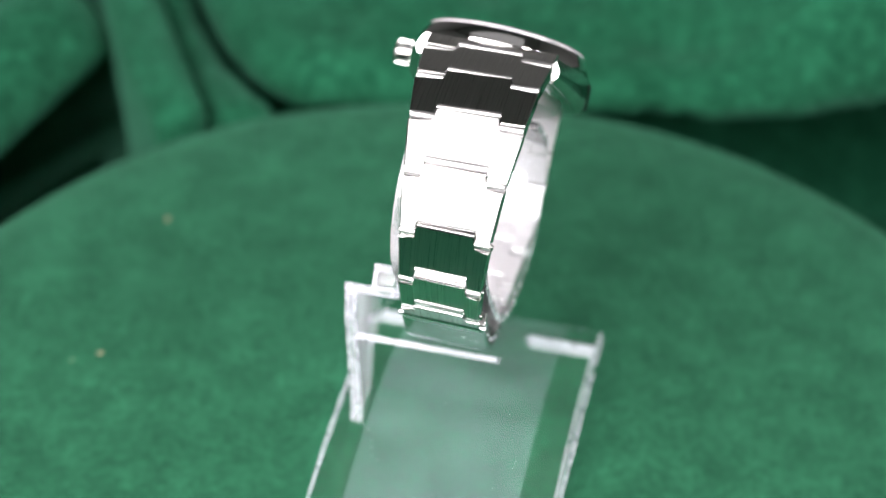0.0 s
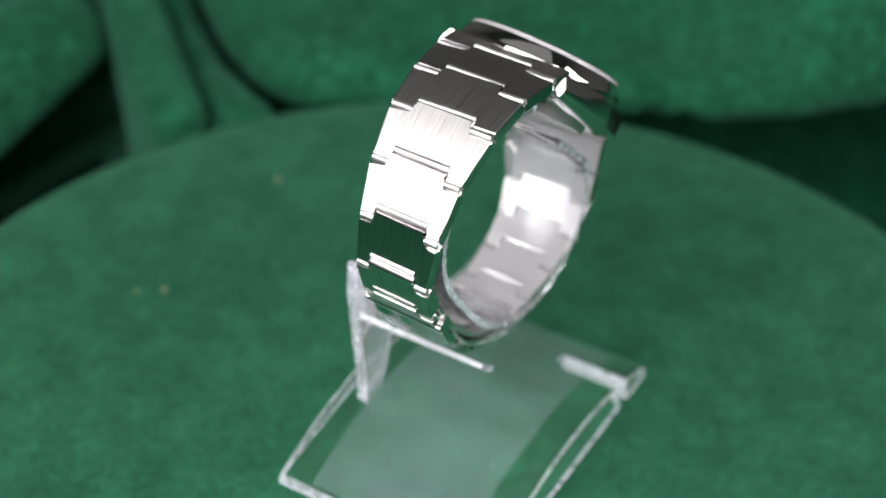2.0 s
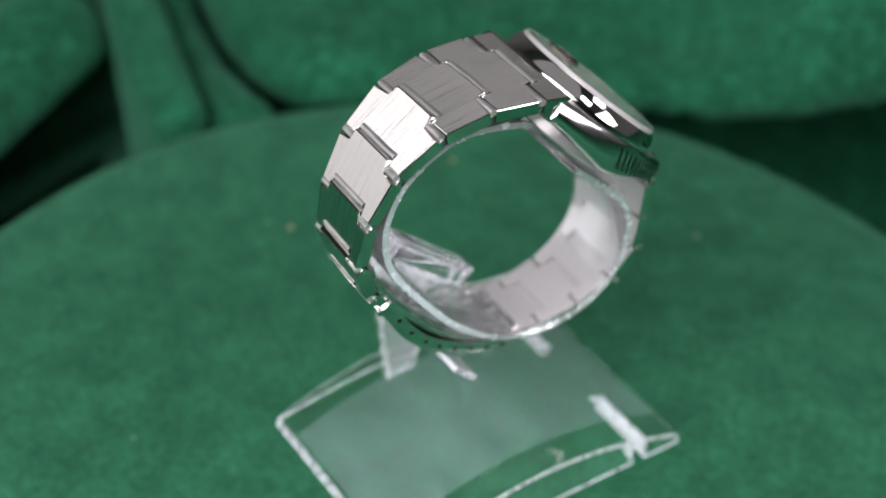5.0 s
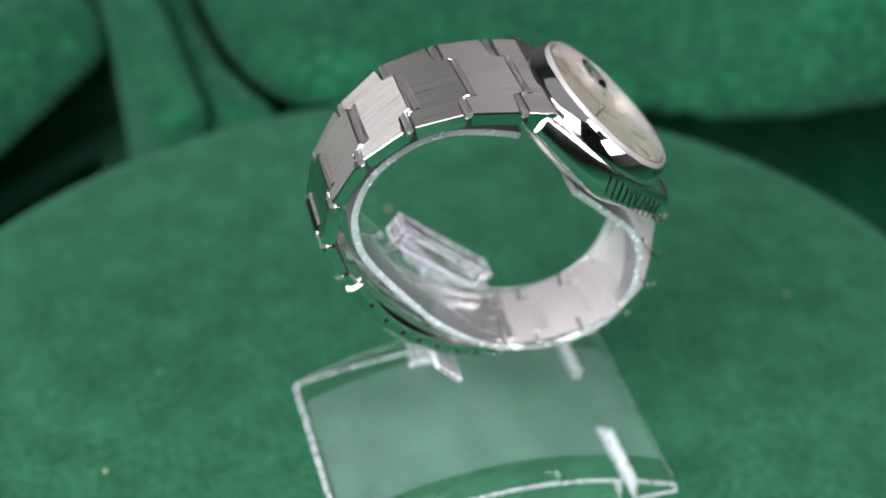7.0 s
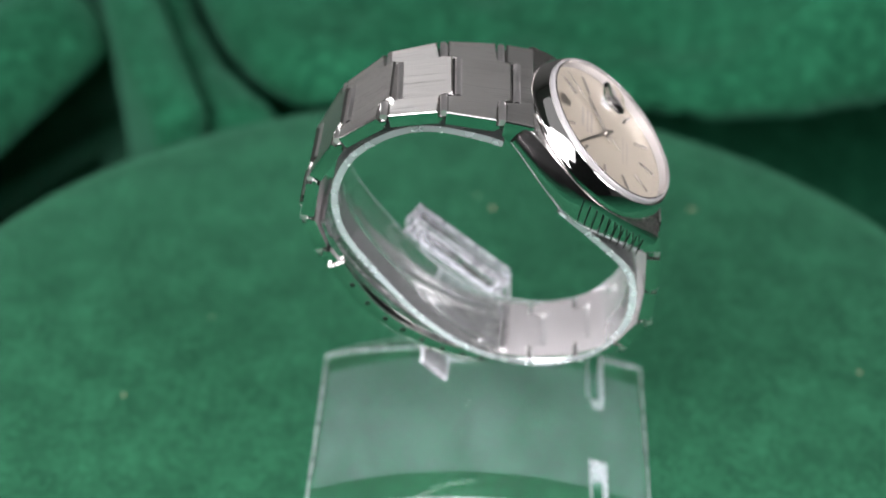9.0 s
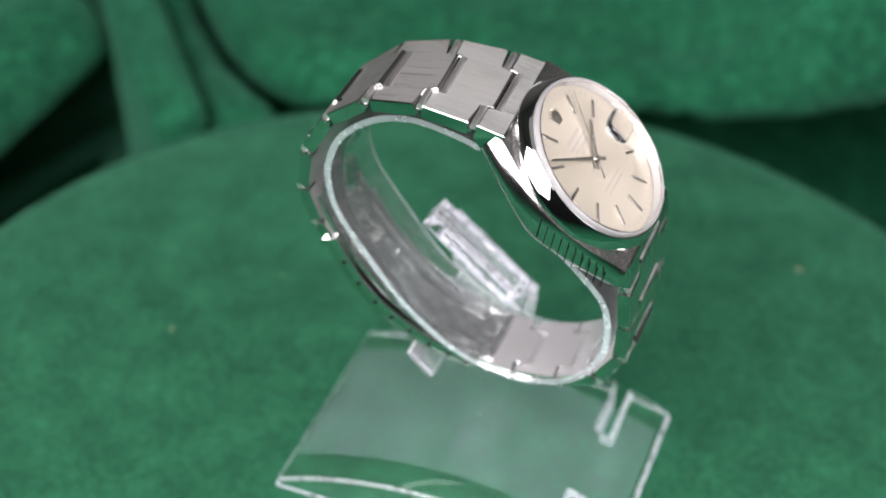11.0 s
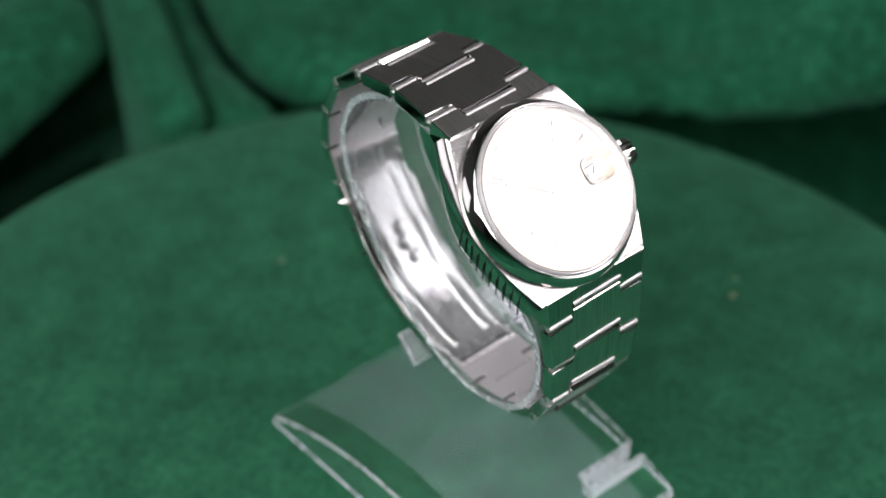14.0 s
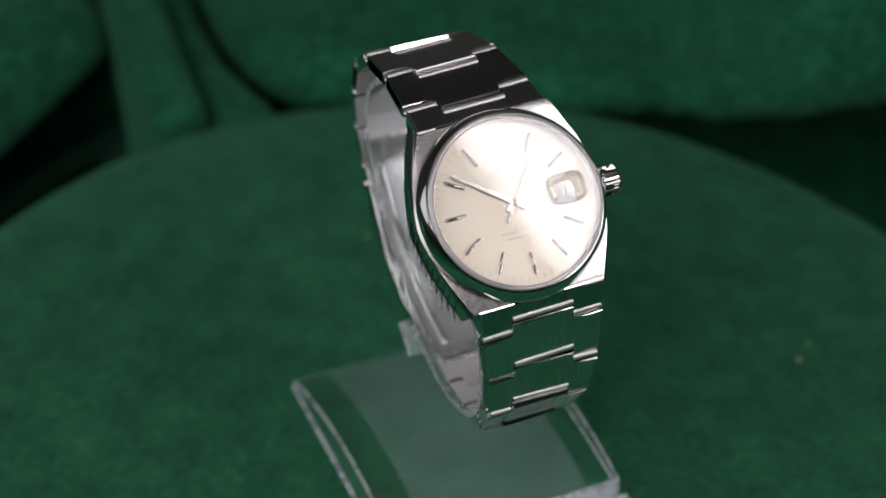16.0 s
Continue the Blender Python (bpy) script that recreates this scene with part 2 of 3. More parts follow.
FOLDS = [  # outline, roundness of the edge, height at the rim of the roll, rise further in, how far it is tucked under, width of the tuck
    (LOW_FOLD, 9, -10, 0.0, 3, 3),
    (BROAD_FOLD, 16, 0, 0.10, 230, 10),
    (STRIP_FOLD, 9, 2, 0.0, 6, 3),
    (SIDE_FOLD, 20, 2, -0.2, 230, 8),
]


def cloth():
    step = 2.1
    xs = np.arange(-420, 421, step)
    ys = np.arange(-420, 421, step)
    px, py = np.meshgrid(xs, ys)
    wob = np.array([[noise.noise((x * 0.02, y * 0.02, 3.1)) for x in xs] for y in ys])
    wob2 = np.array([[noise.noise((x * 0.055, y * 0.055, 9.4)) for x in xs] for y in ys])
    qx, qy, z = px.copy(), py.copy(), np.full(px.shape, FLOOR_Z)
    for poly, r, top, rise, under, tuck in FOLDS:
        d = inside_distance(px, py, poly)
        gy, gx = np.gradient(d, step)
        t = np.clip(d / tuck, 0, 1)
        a = np.clip((d - tuck) / r, 0, 1) * math.pi / 2
        # rolled edge: the cloth comes up tucked under, turns over and runs back on top
        depth = np.where(d < tuck, under * (1 - t), np.where(d < tuck + r, r * (1 - np.cos(a)), d - tuck))
        up = np.where(d < tuck, FLOOR_Z + (top - r - FLOOR_Z) * t, top - r + r * np.sin(a))
        up = up + rise * np.clip(d - tuck - r, 0, 150) + (wob * 11 + wob2 * 4.2) * np.clip((d - tuck) / (2 * r), 0, 1)
        if poly is BROAD_FOLD:
            up = up + (24 * np.exp(-((px - 120) ** 2 + (py - 196) ** 2) / (2 * 26.0 ** 2)) - 7 * np.exp(-((px - 74) ** 2 + (py - 190) ** 2) / (2 * 14.0 ** 2))) * np.clip((d - tuck) / r, 0, 1)
        near = d > 0
        qx = np.where(near, px + gx * (depth - d), qx)
        qy = np.where(near, py + gy * (depth - d), qy)
        z = np.where(near, up, z)
    ny, nx = px.shape
    verts = np.stack([qx.ravel(), qy.ravel(), z.ravel()], 1) * 0.001
    i = np.arange(nx * ny).reshape(ny, nx)
    faces = np.stack([i[:-1, :-1].ravel(), i[:-1, 1:].ravel(), i[1:, 1:].ravel(), i[1:, :-1].ravel()], 1)
    me = bpy.data.meshes.new("backdrop")
    me.from_pydata(verts.tolist(), [], faces.tolist())
    me.materials.append(VELVET)
    me.polygons.foreach_set("use_smooth", [True] * len(me.polygons))
    return tagged(new("backdrop", me), "dark green velvet cloth draped in deep soft folds", kind="structure")


cloth()
slab("table_top", -1.3, 1.3, -1.3, 1.3, -0.19, -0.1515, VELVET, "table covered with the same green velvet cloth")

# ------------------------------------------------------------------ turntable
def build_turntable():
    prof = [(0, -149.8), (100, -149.8), (104, -146), (104, -52), (138, -51.8), (144, -49), (147, -44), (148.0, -9), (147.4, -6), (145.8, -3.2), (142.8, -1.2), (137, 0), (120, 0), (60, 0), (0, 0)]
    bm = turned(prof, 160, lambda k: 0.7 * math.sin(3 * k * math.pi / 80 + 0.6) + 0.5 * math.sin(7 * k * math.pi / 80))
    ob = part("turntable", bm, FELT)
    tagged(ob, "round turntable covered with green felt", "turntable")
    rnd = random.Random(4)
    spots = [(-89.6, 7.4, 0.8), (-95.2, 3.3, 0.5), (-93, 61.6, 0.8), (-30, 97.7, 0.6), (-10.3, -78.0, 0.6), (-39.7, -61.6, 0.35)]
    for u, v, size in spots:
        a = radians(-12)
        x, y = math.cos(a) * u - math.sin(a) * v, math.sin(a) * u + math.cos(a) * v
        bm = bmesh.new()
        bmesh.ops.create_icosphere(bm, subdivisions=2, radius=size)
        for w in bm.verts:
            w.co *= 1 + 0.45 * noise.noise(w.co * 2.1 + Vector((u, v, 0)))
        part("lint_speck", bm, LINT, ob, "small tan speck of lint", Matrix.Translation((x, y, 0.15)) @ Matrix.Rotation(rnd.random() * 3, 4, "Z") @ Matrix.Diagonal((1, 0.6, 0.35, 1)))
    return ob


turntable = build_turntable()

# the watch sits leaning a little sideways on its cuff
LEAN = Matrix.Translation((2.5, 12, 85)) @ Matrix.Rotation(radians(-1.4), 4, "Z") @ Matrix.Rotation(radians(1.7), 4, "Y") @ Matrix.Translation((-2.5, -12, -85))
LEAN_M = MM @ LEAN @ MM.inverted()

# ------------------------------------------------------------------ acrylic watch stand (axes: u across, v along, z up)
def build_stand():
    ob = thing("watch_stand", "clear acrylic watch stand with arched base and cuff", "watch stand")
    # plano-convex base with two slots sawn in from its long sides
    v0, v1, w = -31.5, 44.4, 26.8
    uc = 0.6

    def crown(v):
        t = (v - v0) / (v1 - v0) * 2 - 1
        return 2.0 + 8.4 * (1 - t * t)

    bm = bmesh.new()
    n = 36
    slot = (31.2, 34.2)
    cuts = sorted([v0 + (v1 - v0) * i / n for i in range(n + 1) if not any(abs(v0 + (v1 - v0) * i / n - s) < 1.0 for s in slot)] + list(slot))
    cols = [-w, -w + 16.5, w - 16.5, w]
    grid = {}

    def vert(i, j, top):
        key = (i, j, top)
        if key not in grid:
            grid[key] = bm.verts.new((uc + cols[j], cuts[i], crown(cuts[i]) if top else -0.5))
        return grid[key]

    cells = {(i, j) for i in range(len(cuts) - 1) for j in range(3)
             if not (j != 1 and slot[0] - 0.01 <= cuts[i] and cuts[i + 1] <= slot[1] + 0.01)}
    for i, j in cells:
        bm.faces.new((vert(i, j, 1), vert(i, j + 1, 1), vert(i + 1, j + 1, 1), vert(i + 1, j, 1)))
        bm.faces.new((vert(i, j, 0), vert(i + 1, j, 0), vert(i + 1, j + 1, 0), vert(i, j + 1, 0)))
        for (di, dj), a, b in (((-1, 0), (i, j), (i, j + 1)), ((1, 0), (i + 1, j + 1), (i + 1, j)), ((0, -1), (i + 1, j), (i, j)), ((0, 1), (i, j + 1), (i + 1, j + 1))):
            if (i + di, j + dj) not in cells:
                f = bm.faces.new((vert(*a, 0), vert(*b, 0), vert(*b, 1), vert(*a, 1)))
                if di and slot[0] - 0.01 <= cuts[i if di < 0 else i + 1] <= slot[1] + 0.01:
                    f.material_index = 3
                    continue
                f.material_index = 2 if dj and not 0 < (j if dj < 0 else j + 1) < 3 else 1
    bmesh.ops.recalc_face_normals(bm, faces=bm.faces)
    bmesh.ops.bevel(bm, geom=[e for e in bm.edges if e.calc_face_angle(0) > 1.0], offset=0.55, segments=2, profile=0.5, affect="EDGES", clamp_overlap=True, material=1)
    part("base", bm, [ACRYLIC, EDGE, SIDE, FROST], ob, "clear domed acrylic base with sawn slots").visible_shadow = False
    film = [Vector((v0 + 1.2 + (v1 - v0 - 2.4) * i / 40, 0)) for i in range(41)]
    film = [Vector((p.x, crown(p.x) + 0.26)) for p in film]
    bm = strip(film, (18.8, 18.8), 0.06, uc, 1, 0.0, 0.0)
    part("film", bm, [FILM], ob, "milky protective film on the base").visible_shadow = False
    # lower arrises of the base, where it meets the felt
    for u in (uc - w, uc + w):
        for a, b in ((v0, slot[0]), (slot[1], v1)):
            part("base_arris", box(u - 0.22, u + 0.22, a, b, 0.03, 0.40, 0.12), [EDGE], ob, "pale sawn edge").visible_shadow = False
    for v in (v0, v1):
        part("base_arris", box(uc - w, uc + w, v - 0.22, v + 0.22, 0.03, 0.40, 0.12), [EDGE], ob, "pale sawn edge").visible_shadow = False
    # upright with a slanting top
    prof = [(-4.2, 2.2), (-4.6, 9), (-6, 20), (-9, 40.5), (-8.6, 46.9), (-6.8, 47.1), (10.2, 32.7), (11.6, 30.5), (11.2, 25), (5, 21), (3, 9.6), (2.8, 2.2)]
    turn = Matrix(((0, 0, 1, 0), (1, 0, 0, 0), (0, 1, 0, 0), (0, 0, 0, 1)))
    bm = prism(prof, -22.6, -20.2)
    soften(bm, bm.edges, 0.45, 2, 1)
    part("upright", bm, [CLOUDY, EDGE], ob, "clear upright plate with slanting top", turn).visible_shadow = False
    slope = Matrix.Rotation(radians(-40.2), 4, "X")
    slant = Matrix.Translation((-17.0, 1.4, 40.2)) @ slope
    part("flange", box(-5.6, 5.0, -12.9, 12.9, -0.9, 0.9, 0.4, 2, 1), [ACRYLIC, EDGE], ob, "clear slanting flange on the upright", slant).visible_shadow = False
    # channel on the flange that holds the cuff
    clip = Matrix.Translation((-12.9, 1.0, 47.3)) @ slope
    channel = part("channel", box(-2.9, 2.9, -13.6, 12.9, -0.6, 0.6, 0.3, 2, 1), [ACRYLIC, EDGE], ob, "clear channel over the flange", clip)
    channel.visible_shadow = False
    for y in (-12.7, 12.0):
        part("channel_end", box(-2.8, 2.8, y - 0.8, y + 0.8, -4.4, -0.7, 0.35, 2, 1), [ACRYLIC, EDGE], channel, "frosted end of the channel", clip).visible_shadow = False
    for x in (-2.5, 2.5):
        part("channel_side", box(x - 0.4, x + 0.4, -11.8, 11.2, -4.4, -0.7, 0.3, 2, 1), [ACRYLIC, EDGE], channel, "clear side of the channel", clip).visible_shadow = False
    # arm under the cuff, lying parallel to the dial
    tilt = Matrix.Translation((0, -4.2, 31.2)) @ Matrix.Rotation(radians(-44), 4, "X")
    bm = box(-21, 10.5, -4, 3.5, -0.6, 0.6, 0.25, 2, 1)
    paint_tops(bm, Vector((0, -1, 0)), 2, 0.9)
    part("arm", bm, [CLOUDY, EDGE, FROST], ob, "clear flat arm under the cuff", tilt).visible_shadow = False
    inner = catmull([(8.5, 93.6), (3, 95.2), (-6, 96.4), (-14.2, 94.2), (-21.6, 88.4), (-25.2, 81), (-25.6, 74), (-23.3, 66.2), (-15.6, 55),
                     (-7.2, 44.9), (4.5, 36.6), (17.6, 34.2), (29.2, 37.8), (35.6, 45.6), (37.4, 54.2), (35.6, 63), (28.5, 70.8), (20.7, 78)], 6)
    bm = strip(inner, (9.6, 9.6), 1.6, 2.5, -1, 0.3, 0.4)
    paint_tops(bm, Vector((1, 0, 0)), 1, 0.9)
    paint_tops(bm, Vector((-1, 0, 0)), 1, 0.9)
    part("cuff", bm, [CUFF, CUFF_EDGE], ob, "clear plastic C-shaped cuff inside the bracelet", LEAN).visible_shadow = False
    return ob


stand = build_stand()

# ------------------------------------------------------------------ wristwatch
UC = 2.5
# the head: its face looks up and forwards, leaning a little sideways
FACE = Vector((0.0225, 0.6770, 0.7356)).normalized()
FACE_X = (Vector((-1, 0, 0)) + FACE * FACE.x).normalized()
FACE_Y = FACE.cross(FACE_X)
HEAD = Matrix(((FACE_X.x, FACE_Y.x, FACE.x, 1.8), (FACE_X.y, FACE_Y.y, FACE.y, 26.3), (FACE_X.z, FACE_Y.z, FACE.z, 87.1), (0, 0, 0, 1)))
# joints of the two halves of the bracelet: along, up and across; it hangs with a slight twist
BACK = [(7.0, 100.6, 2.6), (-4.3, 101.6, 3.2), (-15.4, 99.5, 4.0), (-24.3, 92.4, 4.3), (-29.8, 82.3, 4.5), (-31.5, 71.8, 4.5), (-28.6, 62.8, 4.3), (-24.0, 55.8, 4.2)]
FRONT = [(40.4, 68.6, 1.2), (40.9, 57.8, 0.9), (40.3, 47.9, 1.4), (35.4, 39.8, 1.8), (26.6, 35.0, 2.0), (16.2, 32.6, 2.1), (7.0, 33.0, 2.2)]


def link_place(a, b, side):
    t = Vector((b[2] - a[2], b[0] - a[0], b[1] - a[1])).normalized()
    u = Vector((side, 0, 0))
    u = (u - t * u.dot(t)).normalized()
    n = u.cross(t)
    return Matrix(((u.x, t.x, n.x, a[2]), (u.y, t.y, n.y, a[0]), (u.z, t.z, n.z, a[1]), (0, 0, 0, 1)))


def link_mesh(length, w0, w1, c0, c1, head=3.0, tail=3.0, thick=2.7, gap=0.98, rim=0.3):
    """One bracelet link: its middle reaches head beyond the sides at the start and stops tail short at the end."""
    side = 0.07
    poly = [(-w0, gap)]
    if head:
        poly += [(-c0 + side, gap), (-c0 + side, gap - head), (c0 - side, gap - head), (c0 - side, gap)]
    poly += [(w0, gap), (w1, length - gap)]
    if tail:
        poly += [(c1 + side, length - gap), (c1 + side, length - tail - gap), (-c1 - side, length - tail - gap), (-c1 - side, length - gap)]
    poly += [(-w1, length - gap)]
    bm = prism(poly, -thick, 0)
    soften(bm, [e for e in bm.edges if all(abs(v.co.z) < 1e-6 for v in e.verts)], rim, 3)
    # wide polished chamfer along the two flanks
    paint_tops(bm, Vector((0, 0, 1)), 1)
    paint_tops(bm, Vector((0, 0, -1)), 2)
    return bm


def hinge_bars(ob, place, w, c, head, before, reach):
    """Rounded polished bars in the joint at the start of a link: one in the middle, one on each side."""
    middle, sides = before @ Matrix.Translation((0, reach - head, 0.36)), place
    for x0, x1, seat in ((-c + 0.1, c - 0.1, middle), (-w + 0.25, -c - 0.1, sides), (c + 0.1, w - 0.25, sides)):
        # near-black floor paints in the joint's shade; the bar lies in it
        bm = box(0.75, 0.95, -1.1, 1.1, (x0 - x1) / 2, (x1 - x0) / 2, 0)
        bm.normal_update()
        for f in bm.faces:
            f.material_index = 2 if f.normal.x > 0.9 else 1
        bmesh.ops.create_cone(bm, cap_ends=True, segments=28, radius1=0.72, radius2=0.72, depth=x1 - x0, matrix=Matrix.Translation((-0.04, -0.16, 0)))
        bm.normal_update()
        for f in bm.faces:
            if seat is middle and abs(f.normal.z) > 0.9:
                f.material_index = 1
        part("hinge_bar", bm, [BAR, SHADE_MARK_STEEL, INNER], ob, "", seat @ Matrix.Translation(((x0 + x1) / 2, 0, -0.78)) @ Matrix.Rotation(radians(90), 4, "Y"))


def pin(parent, a, width, proud=0.45):
    bm = bmesh.new()
    bmesh.ops.create_cone(bm, cap_ends=True, segments=16, radius1=0.62, radius2=0.62, depth=(width + proud) * 2)
    soften(bm, [e for e in bm.edges if e.calc_face_angle(0) > 1.0], 0.2, 2)
    part("link_pin", bm, POLISHED, parent, "", Matrix.Translation((a[2], a[0], a[1])) @ Matrix.Rotation(radians(90), 4, "Y"))


BACK_W = [12.9, 12.0, 11.05, 9.8, 8.8, 8.1, 7.9, 7.8]
BACK_C = [6.5, 6.4, 6.2, 6.1, 5.7, 5.1, 4.9, 4.9]
FRONT_W = [12.4, 11.7, 10.7, 9.7, 8.8, 8.2, 8.0]
FRONT_C = [6.3, 6.2, 6.0, 5.8, 5.4, 5.1, 5.0]


def build_bracelet(watch):
    for chain, side, ws, cs, w_end, edge in ((BACK, -1, BACK_W, BACK_C, 13.1, (12.9, 99.5, 2.4)), (FRONT, 1, FRONT_W, FRONT_C, 12.8, (39.7, 74.6, 1.3))):
        n = len(chain) - 1
        # end piece between case and first link
        place = link_place(edge, chain[0], side)
        ln = (Vector(chain[0]) - Vector(edge)).length
        bm = link_mesh(ln, w_end, ws[0], cs[0], cs[0], 0.0, 3.0, 3.2)
        # its root runs down into the case, without a joint
        for v in bm.verts:
            if v.co.y < 1.5:
                v.co.y -= 1.6
                if v.co.z < -2:
                    v.co.z -= 2.0
                    v.co.y += 3.3
        part("end_link", bm, [POLISHED, BRUSHED, INNER], watch, "brushed steel end link", place, smooth=False)
        before, reach = place, ln
        for i in range(n):
            a, b = chain[i], chain[i + 1]
            ln = (Vector(b) - Vector(a)).length
            last = i == n - 1
            bm = link_mesh(ln, ws[i], ws[i + 1], cs[i], cs[i + 1], 3.0, 0.0 if last else 3.0)
            place = link_place(a, b, side)
            ob = part("bracelet_link", bm, [POLISHED, BRUSHED, INNER], watch, "brushed steel bracelet link with polished edges", place, smooth=False)
            hinge_bars(ob, place, ws[i], cs[i], 3.0, before, reach)
            before, reach = place, ln
            mid = Vector(a) + (Vector((2.5, 68, a[2])) - Vector(a)).normalized() * 1.7
            pin(ob, mid, ws[i] - 0.4, 0.5 if side > 0 else 0.7 if i >= 4 else 0.45)


# the clasp follows the twist of the bracelet
CLASP = Matrix(((1, -0.0625, 0, 0.2), (0, 1, 0, -0.6), (0, 0, 1, -0.8), (0, 0, 0, 1)))


def build_clasp(watch):
    outer = catmull([(-25.2, 60.2), (-23.3, 56.6), (-19.8, 50.6), (-15.3, 45.2), (-10.7, 41.4), (-5.5, 38.0), (0, 35.6), (5, 34.2), (8, 33.6)], 5)
    bm = strip(outer, (8.5, 8.5), 0.9, UC, -1, 0.3, 0.0)
    clasp = part("clasp", bm, [POLISHED], watch, "polished steel folding clasp cover", CLASP)
    for s in (-1, 1):
        bm = strip(outer, (0.45, 0.45), 2.7, UC + s * 8.1, -1, 0.15, 0.5)
        part("clasp_side", bm, [POLISHED], clasp, "polished clasp side wall with adjustment holes", CLASP)
        for k in range(8):
            p = outer[7 + 4 * k] + Vector((0.72, 0.7)) * 1.9
            bm = bmesh.new()
            bmesh.ops.create_cone(bm, cap_ends=True, segments=14, radius1=0.5, radius2=0.5, depth=0.3)
            part("adjustment_hole", bm, [SHADE_MARK_STEEL], clasp, "small dark adjustment hole", CLASP @ Matrix.Translation((UC + s * 8.56, p.x, p.y)) @ Matrix.Rotation(radians(90), 4, "Y"))
    # added dark sheet stands for the shade between cover and blade
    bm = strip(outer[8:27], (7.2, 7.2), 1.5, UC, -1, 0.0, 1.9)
    part("clasp_shade", bm, [SHADE_MARK_STEEL], clasp, "added dark sheet for the shade inside the folded clasp", CLASP)
    bm = bmesh.new()
    bmesh.ops.create_cone(bm, cap_ends=True, segments=16, radius1=0.7, radius2=0.7, depth=17.4)
    part("clasp_lip", bm, [POLISHED], clasp, "rounded polished lip of the clasp", CLASP @ Matrix.Translation((UC, -25.2, 60.0)) @ Matrix.Rotation(radians(90), 4, "Y"))
    blade = catmull([(-27, 71), (-25.0, 64.5), (-20.5, 57.2), (-15, 50.5), (-8.5, 44), (-1.5, 39.3), (6, 36.2), (12, 35.4)], 5)
    bm = strip(blade, (7.4, 7.4), 0.8, UC, -1, 0.2, 0.0)
    b = part("folding_blade", bm, [BLADE], watch, "satin steel folding blade of the clasp", CLASP)
    for s in (-1, 1):
        bm = strip(blade[5:31], (0.6, 0.6), 0.9, UC + s * 4.2, -1, 0.3, 0.6)
        part("blade_ridge", bm, [POLISHED], b, "raised polished ridge", CLASP)
        bm = strip(blade[3:33], (0.35, 0.35), 0.7, UC + s * 6.9, -1, 0.2, 0.55)
        part("blade_rim", bm, [POLISHED], b, "polished rim of the blade", CLASP)
    # hinge knuckle at the lower end of the blade
    for x0, x1, mat in ((-7.2, -3.4, BLADE), (-3.2, 3.2, BLADE), (3.4, 7.2, BLADE)):
        bm = bmesh.new()
        bmesh.ops.create_cone(bm, cap_ends=True, segments=24, radius1=1.1, radius2=1.1, depth=x1 - x0)
        part("hinge_knuckle", bm, [mat], b, "", CLASP @ Matrix.Translation((UC + (x0 + x1) / 2, 10.8, 36.2)) @ Matrix.Rotation(radians(90), 4, "Y"))
    # worn stamped emblem, drawn as plain raised ovals
    for k, size in ((13, 1.7), (15, 2.1), (17, 1.5)):
        d = (blade[k + 1] - blade[k - 1]).normalized()
        nrm = Vector((d.y, -d.x))
        bm = turned([(0, 0), (size, 0), (size, 0.15), (size - 0.3, 0.3), (size - 0.6, 0.3), (size - 0.9, 0.1), (0, 0.1)], 24)
        rot = Matrix(((1, 0, 0, UC), (0, d.x, -nrm.x, blade[k].x), (0, d.y, -nrm.y, blade[k].y), (0, 0, 0, 1)))
        part("stamped_emblem", bm, [BLADE], b, "worn stamped oval", rot @ Matrix.Translation((0, 0, 0.7)))


def barrel(half_x, half_y, bulge, n=14):
    side = []
    for k in range(n + 1):
        y = -half_y + 2 * half_y * k / n
        t = y / half_y
        side.append((half_x + (bulge - half_x) * (1 - abs(t) ** 1.7), y))
    return side + [(-x, -y) for x, y in side]


def bar_mark():
    """A thin mark that leans along its flank."""
    bm = box(-0.13, 0.13, -0.12, 0.05, -2.3, 1.9, 0)
    for v in bm.verts:
        v.co.x -= 0.62 * v.co.z
    return bm


